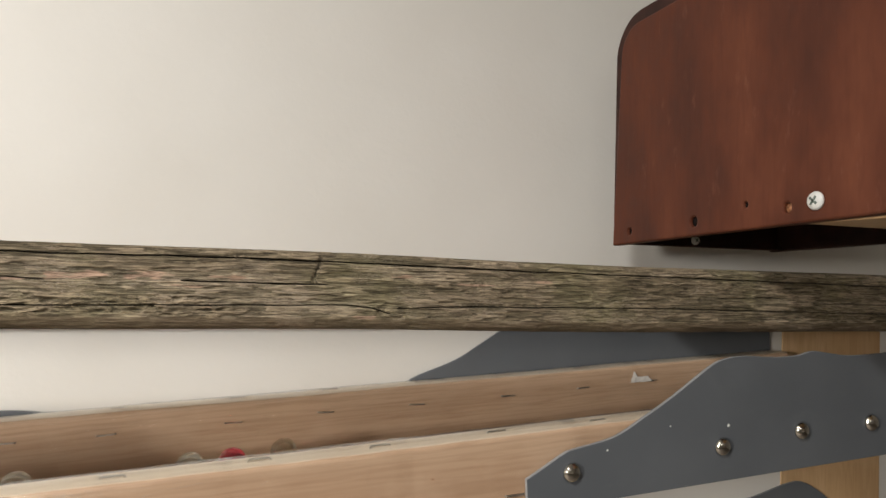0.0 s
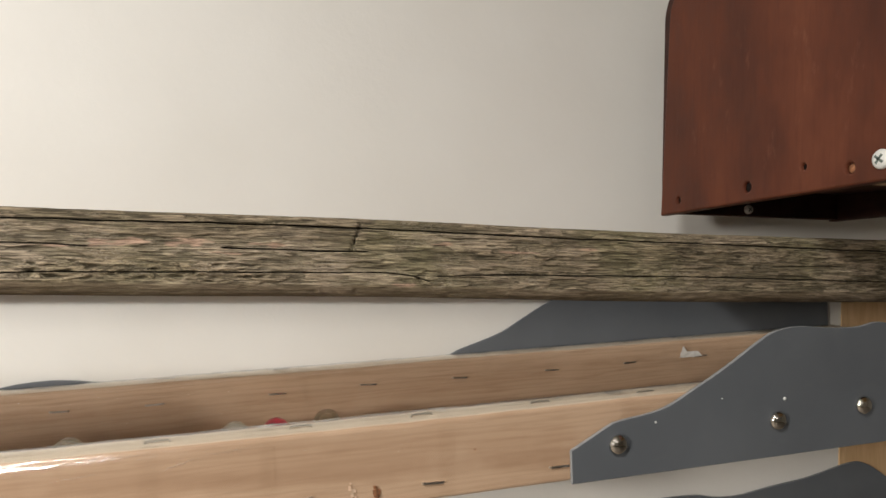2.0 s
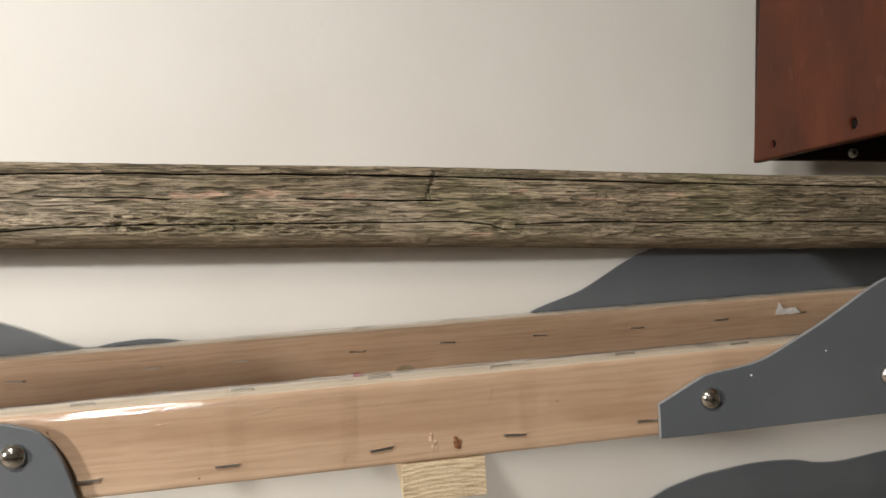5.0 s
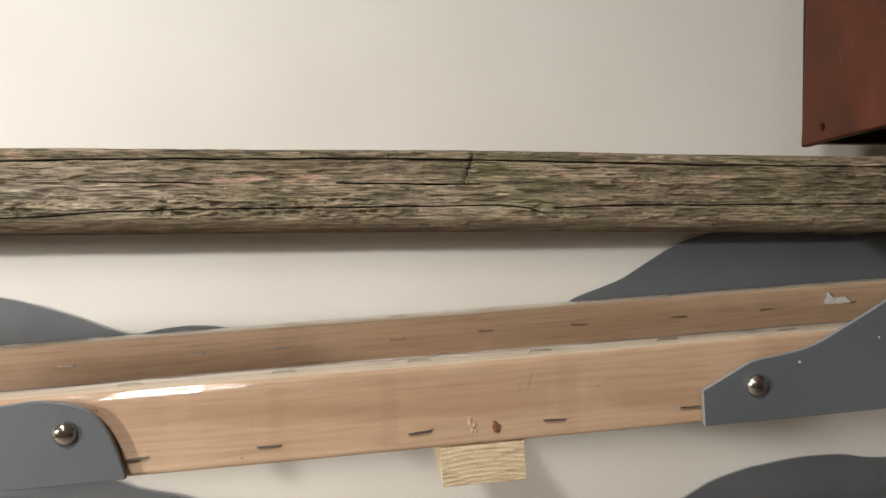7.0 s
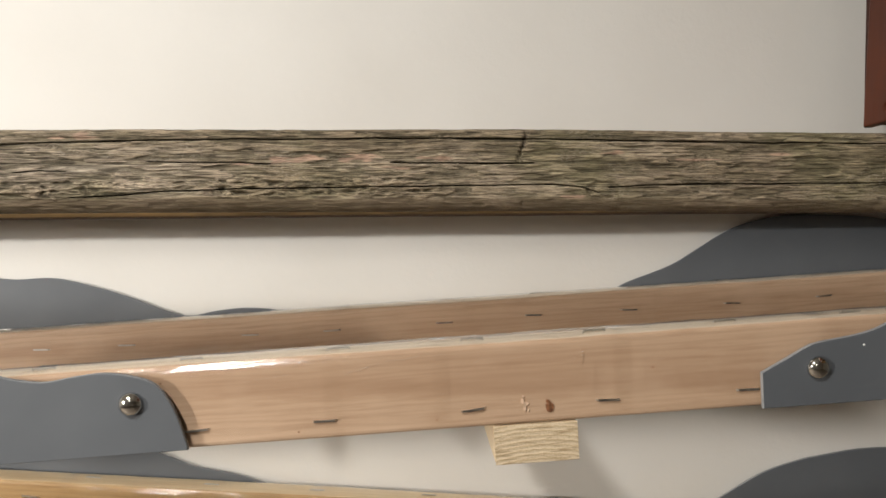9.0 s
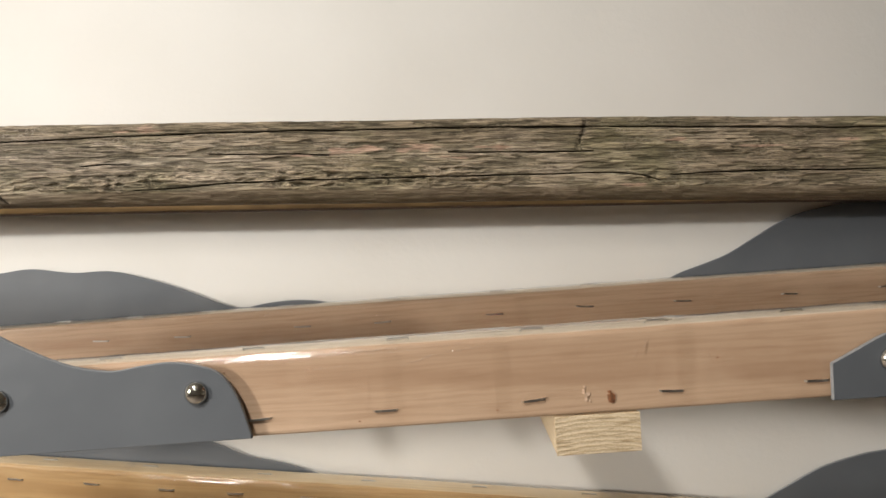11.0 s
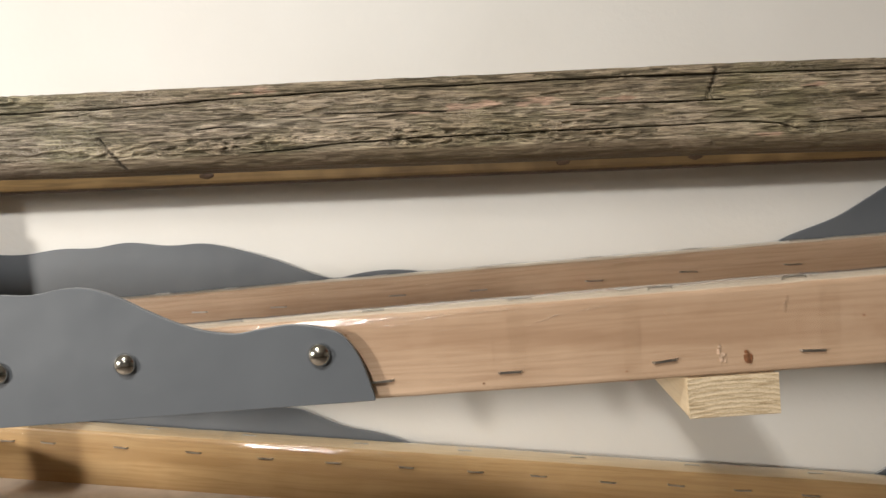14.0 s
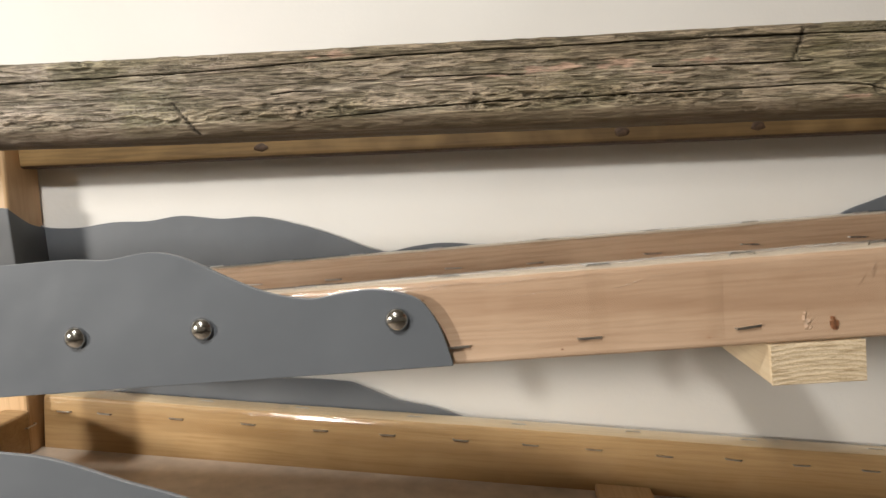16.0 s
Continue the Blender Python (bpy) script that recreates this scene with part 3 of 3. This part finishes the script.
# ---- upper ramp: falls to the left ----
SL_U, Z_U = 0.055, 1.0695
upper = empty("marble_ramp", pose(0, 0, Z_U, 0, -math.degrees(math.atan(SL_U)), 0),
    "sloping pine marble ramp with taped and stapled side rails", "marble run", "stacked ramps")


def up(x, z):
    return (x, z - (Z_U + SL_U * x))


RH = 0.038
lighten_tops(part("front_rail", rail(-0.385, 0.505, 0.3000, 0.3190, 0.0, RH, 1), [M_RAIL, M_RAIL_TOPLIT], upper))
lighten_tops(part("rear_rail", rail(-0.385, 0.505, 0.4510, 0.4700, 0.0, RH, 2), [M_RAIL, M_RAIL_TOPLIT], upper))
part("ramp_floor", box((-0.385, 0.3192, 0.0005), (0.505, 0.4508, 0.0055)), M_CLEAR_FLOOR, upper, "clear plastic sheet floor between the rails")
for k, (xa, xb) in enumerate(((-0.384, -0.142), (-0.150, -0.012), (-0.020, 0.036), (0.029, 0.118), (0.110, 0.214), (0.205, 0.330), (0.322, 0.504))):
    part("front_tape", tape(xa, xb, fold(0.2998 - 0.00012 * (k % 2), 0.3192, RH + 0.0002, 0.0015 + 0.001 * (k % 3), 0.012), 11.0 + k), M_FILM, upper, "wrinkled clear tape", True)
for k, (xa, xb) in enumerate(((-0.384, -0.110), (-0.118, 0.062), (0.054, 0.190), (0.182, 0.352), (0.344, 0.504))):
    part("rear_tape", tape(xa, xb, fold(0.4508 - 0.00012 * (k % 2), 0.4702, RH + 0.0002, 0.014, 0.012), 23.0 + k), M_FILM, upper, "wrinkled clear tape", True)


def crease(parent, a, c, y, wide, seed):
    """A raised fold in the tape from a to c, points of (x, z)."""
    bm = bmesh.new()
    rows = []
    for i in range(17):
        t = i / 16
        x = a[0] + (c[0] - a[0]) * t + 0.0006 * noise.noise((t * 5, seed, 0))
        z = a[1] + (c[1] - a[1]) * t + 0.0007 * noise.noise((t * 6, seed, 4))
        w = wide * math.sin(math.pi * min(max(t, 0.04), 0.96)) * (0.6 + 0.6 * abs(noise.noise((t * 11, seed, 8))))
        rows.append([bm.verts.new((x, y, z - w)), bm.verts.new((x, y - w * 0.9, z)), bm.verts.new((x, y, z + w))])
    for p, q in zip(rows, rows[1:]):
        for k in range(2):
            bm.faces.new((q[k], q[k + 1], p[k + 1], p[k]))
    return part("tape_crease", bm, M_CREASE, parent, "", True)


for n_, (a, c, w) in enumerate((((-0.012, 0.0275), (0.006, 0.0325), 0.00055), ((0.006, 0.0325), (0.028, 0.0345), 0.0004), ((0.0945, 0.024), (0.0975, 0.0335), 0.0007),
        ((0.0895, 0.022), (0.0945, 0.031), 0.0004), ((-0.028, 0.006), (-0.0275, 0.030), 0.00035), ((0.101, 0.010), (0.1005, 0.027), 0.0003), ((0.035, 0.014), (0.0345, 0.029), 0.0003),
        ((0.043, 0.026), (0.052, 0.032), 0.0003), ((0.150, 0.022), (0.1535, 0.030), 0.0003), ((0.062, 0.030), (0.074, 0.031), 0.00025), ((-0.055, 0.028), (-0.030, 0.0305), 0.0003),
        # Folds along the top edge are added to stand for highlight streaks.
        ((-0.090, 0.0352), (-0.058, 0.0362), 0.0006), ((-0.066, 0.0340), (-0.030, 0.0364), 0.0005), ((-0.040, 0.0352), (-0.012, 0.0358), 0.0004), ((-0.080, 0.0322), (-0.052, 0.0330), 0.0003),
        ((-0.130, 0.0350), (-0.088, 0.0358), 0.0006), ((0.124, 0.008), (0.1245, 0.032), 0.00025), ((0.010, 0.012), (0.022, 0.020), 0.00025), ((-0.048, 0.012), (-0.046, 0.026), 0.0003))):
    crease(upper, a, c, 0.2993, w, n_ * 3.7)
# torn flap of tape on the rear rail
tb = bmesh.new()
bmesh.ops.create_grid(tb, x_segments=14, y_segments=6, size=1)
for v in tb.verts:
    u, w = v.co.x, v.co.y
    v.co = (u * 0.0085 * (1 - 0.25 * w), -0.0009 - 0.0018 * abs(noise.noise((u * 2.3, w * 2.0, 5))), w * 0.0022 + (0.0045 * max(0, -u - 0.45) * (1 + w)) + 0.0009 * noise.noise((u * 3, w, 2)))
part("torn_flap", tb, M_TORN, upper, "torn whitish flap of tape", True, pose(0.352, 0.4502, 0.0270))
for x, a in ((-0.0765, 2), (-0.020, 0), (0.046, 5), (0.107, -3), (0.171, -1)):
    staple(upper, x, 0.2998, 0.0082, lean=-a)
for x in (-0.145, -0.079, -0.013, 0.048, 0.1045, 0.166, 0.225, 0.29):
    staple(upper, x, 0.3085 + random.uniform(-0.001, 0.001), RH + 0.0001, True, random.uniform(-4, 4))
for x in (-0.285, -0.225, -0.170, -0.089, -0.035, 0.040, 0.100, 0.165, 0.236, 0.300, 0.362):
    staple(upper, x, 0.4504, RH - 0.0135 + random.uniform(-0.001, 0.001), lean=random.uniform(-2, 4))
for x in (-0.255, -0.205, -0.155, -0.101, -0.029, 0.043, 0.105, 0.172, 0.235, 0.303, 0.37):
    staple(upper, x, 0.4612 + random.uniform(-0.001, 0.001), RH + 0.0001, True, random.uniform(-4, 4))
foam(upper, [up(*p) for p in ((0.1758, 1.0955), (0.186, 1.101), (0.197, 1.107), (0.203, 1.109), (0.227, 1.114), (0.247, 1.124), (0.265, 1.134), (0.291, 1.150),
    (0.303, 1.154), (0.315, 1.155), (0.335, 1.154), (0.352, 1.1545), (0.365, 1.157), (0.379, 1.1555), (0.394, 1.154), (0.421, 1.155), (0.46, 1.158), (0.505, 1.146))],
    0.2966, (0.0, 0.0), "slate grey foam ridge cut-out tacked on the rail",
    [up(0.201, 1.0975), up(0.296, 1.105), up(0.353, 1.111), up(0.408, 1.113)])
foam(upper, [up(*p) for p in ((-0.385, 1.090), (-0.35, 1.106), (-0.32, 1.113), (-0.286, 1.115), (-0.25, 1.117), (-0.231, 1.1165), (-0.215, 1.119), (-0.204, 1.119),
    (-0.192, 1.1155), (-0.179, 1.109), (-0.166, 1.103), (-0.154, 1.099), (-0.139, 1.097), (-0.126, 1.099), (-0.113, 1.1005), (-0.101, 1.099), (-0.091, 1.095),
    (-0.084, 1.084), (-0.0795, 1.068))], 0.2966, (0.0, 0.001), "slate grey foam ridge cut-out tacked on the rail",
    [up(-0.250, 1.0815), up(-0.190, 1.0845), up(-0.102, 1.087)])
foam(upper, [up(*p) for p in ((-0.3885, 1.127), (-0.380, 1.1245), (-0.358, 1.124), (-0.332, 1.127), (-0.306, 1.127), (-0.281, 1.130), (-0.252, 1.127), (-0.224, 1.1275),
    (-0.196, 1.121), (-0.172, 1.113), (-0.149, 1.1035), (-0.134, 1.1004), (-0.116, 1.1035), (-0.096, 1.1052), (-0.075, 1.1035), (-0.055, 1.099))],
    0.4718, (0.010, 0.010), "dark grey foam ridge cut-out behind the rear rail", thick=0.002)
foam(upper, [up(*p) for p in ((0.150, 1.110), (0.162, 1.115), (0.172, 1.120), (0.202, 1.131), (0.223, 1.143), (0.242, 1.154), (0.260, 1.161), (0.29, 1.166), (0.34, 1.165),
    (0.38, 1.160), (0.43, 1.164), (0.505, 1.155))], 0.4718, (0.010, 0.010), "dark grey foam ridge cut-out behind the rear rail", thick=0.002)
foam(upper, [up(*p) for p in ((-0.47, 1.1415), (-0.44, 1.141), (-0.41, 1.1415), (-0.397, 1.1408), (-0.3848, 1.140))], 0.4380, (0.010, 0.010),
    "dark grey foam ridge cut-out over the post", thick=0.002)
side = spline([(0.4372, 1.1395), (0.445, 1.1345), (0.457, 1.128), (0.4708, 1.1245)])
side = sheet([[(0.4372, 1.07), *side, (0.4708, 1.07)]], 0.0012, 0.0002, "yz")
for v in side.verts:
    v.co.x -= 0.3850
    v.co.z -= Z_U - SL_U * 0.3898
part("foam_return", side, M_FOAM, upper)
part("foam_backing", box((-0.47, 0.4392, 0.004), (-0.3925, 0.4398, 0.03)), M_FOAM, upper)
# specks stuck on the foam
for x, z, s in ((0.301, 1.1165, 1.0), (0.2225, 1.1075, 0.55), (0.262, 1.118, 0.4)):
    b = lathe([(0.0011 * s, 0.0), (0.0009 * s, 0.0004), (0, 0.0005)], 7)
    sx, sz = up(x, z)
    part("speck", b, M_WHITE, upper, "pale speck", True, pose(sx, 0.2953, sz, 0, 40, 0))
# knot and filled nail hole low on the front rail
def stain(parent, x, z, rx, rz, mt, seed, label=""):
    """A flat mark with a ragged outline, flush in the front of the rail."""
    bm = bmesh.new()
    vs = []
    for k in range(22):
        a = 2 * math.pi * k / 22
        q = 1 + 0.45 * noise.noise((1.6 * math.cos(a), 1.6 * math.sin(a), seed))
        vs.append(bm.verts.new((x + rx * q * math.cos(a), 0.29985, z + rz * q * math.sin(a))))
    bm.faces.new(vs)
    ext = bmesh.ops.extrude_face_region(bm, geom=bm.faces[:])
    for v in ext["geom"]:
        if isinstance(v, bmesh.types.BMVert):
            v.co.y -= 0.00008
    return part("knot" if mt is not M_CLAY else "filler_patch", bm, mt, parent, label)


stain(upper, 0.0803, 0.0070, 0.0019, 0.0021, M_KNOT, 3.0, "reddish brown knot")
stain(upper, 0.0796, 0.0096, 0.0011, 0.0007, M_KNOT, 8.0)
for n_, (x, z, rx, rz) in enumerate(((0.0682, 0.0104, 0.0008, 0.0013), (0.0699, 0.0092, 0.0011, 0.0008), (0.0690, 0.0071, 0.0008, 0.0012), (0.0706, 0.0062, 0.0006, 0.0006), (0.0687, 0.0126, 0.0006, 0.0005))):
    stain(upper, x, z, rx, rz, M_CLAY, 20.0 + n_)
for n_, (x, z, rx) in enumerate(((-0.0320, 0.0040, 0.0005), (-0.0905, 0.0300, 0.0004), (0.128, 0.0215, 0.0005), (0.0295, 0.0048, 0.0004))):
    stain(upper, x, z, rx, rx * 0.8, M_KNOT, 40.0 + n_)

# ---- support block under the upper ramp ----
blk = empty("support_block", pose(0.0745, 0, 1.0738 - 0.0185, 0, -3.0, 0), "short sawn pine batten that carries the ramp, end grain outwards", "batten")
part("block_body", box((-0.0190, 0.3012, 0.0), (0.0190, WALL_Y - 0.0003, 0.0178), 0.0012), M_BLOCK, blk)
endb = rail(-0.0189, 0.0189, 0.3000, 0.3012, 0.0001, 0.0177, 3, 0.0005, 0.004)
part("end_grain", endb, M_END, blk, "rough sawn end grain")

blk = empty("support_block", pose(-0.340, 0, Z_U - SL_U * 0.340 - 0.0188, 0, -3.1, 0), "short sawn pine batten under the ramp, set back from its edge", "batten")
part("block_body", box((-0.0185, 0.372, 0.0), (0.0185, 0.4395, 0.0180), 0.0012), M_BLOCK, blk)

# ---- lower ramp: falls to the right ----
SL_L, Z_L = -0.079, 0.9355
lower = empty("marble_ramp", pose(0, 0, Z_L, 0, -math.degrees(math.atan(SL_L)), 0),
    "sloping yellow pine marble ramp with an end board, below the other", "marble run", "stacked ramps")


def lo_(x, z):
    return (x, z - (Z_L + SL_L * x))


LH = 0.040
lighten_tops(part("front_rail", rail(-0.392, 0.505, 0.3000, 0.3190, 0.0, LH, 4), [M_RAIL_LOW, M_RAIL_LOW_TOPLIT], lower))
lighten_tops(part("rear_rail", rail(-0.3902, 0.505, 0.4510, 0.4700, 0.0, LH, 6), [M_RAIL_LOW, M_RAIL_LOW_TOPLIT], lower))
part("ramp_floor", box((-0.392, 0.3192, -0.003), (0.505, 0.4508, 0.0020)), M_PLASTIC_FLOOR, lower, "dull plastic-covered floor between the rails")
part("end_board", box((-0.4115, 0.3000, 0.0), (-0.3925, 0.4395, 0.0325), 0.0015), M_RAIL_LOW, lower)
for k, (xa, xb) in enumerate(((-0.391, -0.215), (-0.222, -0.050), (-0.058, 0.120), (0.112, 0.504))):
    part("rear_tape", tape(xa, xb, fold(0.4508 - 0.00012 * (k % 2), 0.4702, LH + 0.0002, 0.0205, 0.012), 37.0 + k), M_FILM, lower, "wrinkled clear tape", True)
for x in (-0.375, -0.345, -0.292, -0.240, -0.189, -0.142, -0.092, -0.045, -0.003, 0.043, 0.087, 0.130, 0.173, 0.22, 0.27, 0.32):
    staple(lower, x, 0.4504, LH - 0.0105 + random.uniform(-0.001, 0.001), lean=random.uniform(-3, 3))
for x in (-0.275, -0.205, -0.125, -0.053, 0.024, 0.100, 0.180, 0.25):
    staple(lower, x, 0.4612 + random.uniform(-0.001, 0.001), LH + 0.0001, True, random.uniform(-4, 4))
st = staple(lower, 0, 0, 0)
st.matrix_basis = pose(-0.3920, 0.440, 0.0215, 0, 0, 90)
foam(lower, [lo_(*p) for p in ((-0.392, 1.0), (-0.35, 1.003), (-0.30, 1.010), (-0.24, 1.012), (-0.18, 1.009), (-0.16, 1.003), (-0.14, 0.995), (-0.113, 0.989), (-0.088, 0.981), (-0.075, 0.977))],
    0.4718, (0.010, 0.010), "dark grey foam ridge cut-out behind the rear rail", thick=0.002)
foam(lower, [lo_(*p) for p in ((0.221, 0.955), (0.240, 0.967), (0.264, 0.981), (0.290, 0.9895), (0.303, 0.992), (0.333, 0.9965), (0.365, 0.997), (0.386, 0.994), (0.408, 0.994),
    (0.44, 0.999), (0.476, 1.004), (0.515, 1.013), (0.535, 1.013), (0.56, 1.000), (0.58, 0.985))], 0.4718, (0.010, 0.010),
    "dark grey foam ridge cut-out behind the rear rail", thick=0.002)
foam(lower, [lo_(*p) for p in ((-0.405, 1.020), (-0.36, 1.026), (-0.32, 1.0285), (-0.295, 1.027), (-0.278, 1.025), (-0.259, 1.020), (-0.240, 1.014), (-0.208, 1.005), (-0.17, 0.990),
    (-0.14, 0.975), (-0.12, 0.955))], 0.2966, (0.0, 0.002), "slate grey foam ridge cut-out tacked on the rail", [lo_(-0.30, 0.985), lo_(-0.20, 0.975)])
stop = part("stop_block", box((-0.018, 0.4300, 0.0), (0.018, 0.4490, 0.0060), 0.001), M_PLY)
stop.matrix_basis = pose(0.017, 0, Z_L + SL_L * 0.017 + 0.0021, 0, -math.degrees(math.atan(SL_L)), 0)
tagged(stop, "small pale wooden block on the ramp floor", "block")


# ---- marbles on the upper ramp ----
def marble(x, y, mt, label):
    bm = bmesh.new()
    bmesh.ops.create_uvsphere(bm, u_segments=32, v_segments=20, radius=0.008)
    z = Z_U + SL_U * x + 0.0056 + 0.008
    return tagged(part("marble", bm, mt, None, "", True, pose(x, y, z, 20, 30, 0)), label, "marble", "marbles on the ramp")


marble(-0.072, 0.399, M_GLASS, "clear glass marble rolling on the ramp floor")
marble(0.014, 0.399, M_GLASS, "clear glass marble rolling on the ramp floor")
marble(0.037, 0.399, M_RED, "ruby red glass marble rolling on the ramp floor")
marble(0.067, 0.408, M_GLASS, "clear glass marble rolling on the ramp floor")


# ---- red-brown wooden box ----
BX, BW, BY, BB, BT = 0.302, 0.155, 0.4222, 1.2205, 1.3885
case = empty("wooden_box", pose(BX, 0, BB), "red-brown stained wooden box with rounded corner and screw holes", "wooden box")
H = BT - BB
r = 0.030
edge = [(0.10, 0.0135), (BY, 0.0)] + [(BY - r + r * math.cos(radians(a)) * 1.0, H - r + r * math.sin(radians(a))) for a in range(0, 91, 9)] + [(0.10, H)]
face = [(0.10, 0.0135), (BY - 0.0026, 0.0)] + [(BY - r + (r - 0.0095) * math.cos(radians(a)), H - r + (r - 0.0095) * math.sin(radians(a))) for a in range(0, 91, 9)] + [(0.10, H - 0.0095)]
holes = [(0.3985, 0.0095, 0.0022), (0.331, 0.0125, 0.0030), (0.2885, 0.0195, 0.0017), (0.2595, 0.0155, 0.0026)]
# The far side is coloured near-black for the shade inside the box.
for nm, x, hs in (("near_side", 0.004, holes), ("far_side", BW - 0.004, [])):
    bm = sheet([face] + [ring(y, z, rr) for y, z, rr in hs], 0.008, 0.0012, "yz")
    for v in bm.verts:
        v.co.x += x
    part(nm, bm, M_STAIN if nm == "near_side" else M_BOX_DARK, case)
rim = sheet([edge], 0.006, 0.001, "yz")
for v in rim.verts:
    v.co.x += 0.0052
part("side_rim", rim, M_BOX_DARK, case, "dark back edge")
part("back_panel", box((0.0082, BY - 0.012, 0.001), (BW - 0.0082, BY - 0.004, H - 0.004), 0.0008), M_BOX_DARK, case)
part("top_panel", box((0.0082, 0.10, H - 0.010), (BW - 0.0082, BY - 0.033, H - 0.001), 0.0008), M_STAIN, case)
part("bottom_panel", box((0.0082, 0.10, 0.0075), (BW - 0.0082, 0.258, 0.0140), 0.0008), M_PLY, case, "pale plywood bottom panel")
part("inner_panel", box((0.0082, 0.2585, 0.020), (BW - 0.0082, BY - 0.0125, 0.026), 0.0008), M_BOX_DARK, case)
part("hole_plug", lathe([(0.0025, 0.0), (0.0022, 0.0004), (0, 0.0004)], 12), M_KNOT, case, "brown wooden plug", True, pose(0.0022, 0.2595, 0.0155, 0, 0, -90))
# Near-black discs close the bores, the shade of their depth painted on.
for y, z, rr in holes[:3]:
    part("hole", lathe([(rr * 1.15, 0.0), (rr * 1.1, 0.0003), (0, 0.0003)], 12), M_HOLE_SHADE, case, "bored hole with a near-black disc painted as its shade", True, pose(0.0022, y, z, 0, 0, -90))


def screw(parent, m, rr, label):
    s = part("screw_head", lathe([(rr, 0.0), (rr, 0.0008), (rr * 0.86, 0.0018), (rr * 0.5, 0.0023), (0, 0.0024)], 24), M_WHITE, parent, label, True, m)
    cross = bmesh.new()
    for a in (38, 128):
        b = box((-rr * 0.55, -0.0026, -rr * 0.13), (rr * 0.55, -0.0008, rr * 0.13), 0.0001, 1)
        bmesh.ops.rotate(b, verts=b.verts, cent=(0, 0, 0), matrix=Matrix.Rotation(radians(a), 3, "Y"))
        me = bpy.data.meshes.new("tmp")
        b.to_mesh(me)
        b.free()
        cross.from_mesh(me)
        bpy.data.meshes.remove(me)
    part("cross_recess", cross, M_CROSS, s)
    return s


screw(case, pose(-0.0001, 0.2415, 0.0175, 0, 0, -90), 0.0047, "white cross-head screw")
screw(case, pose(0.066, BY - 0.0122, 0.006, 0, 0, 0), 0.0034, "white screw end")
screw(case, pose(BW - 0.0083, 0.290, 0.009, 0, 0, -90), 0.0034, "white screw end")
part("wall_spacer", box((0.090, BY - 0.0038, 0.085), (0.130, WALL_Y - 0.0003, 0.125), 0.001), M_BOX_DARK, case)
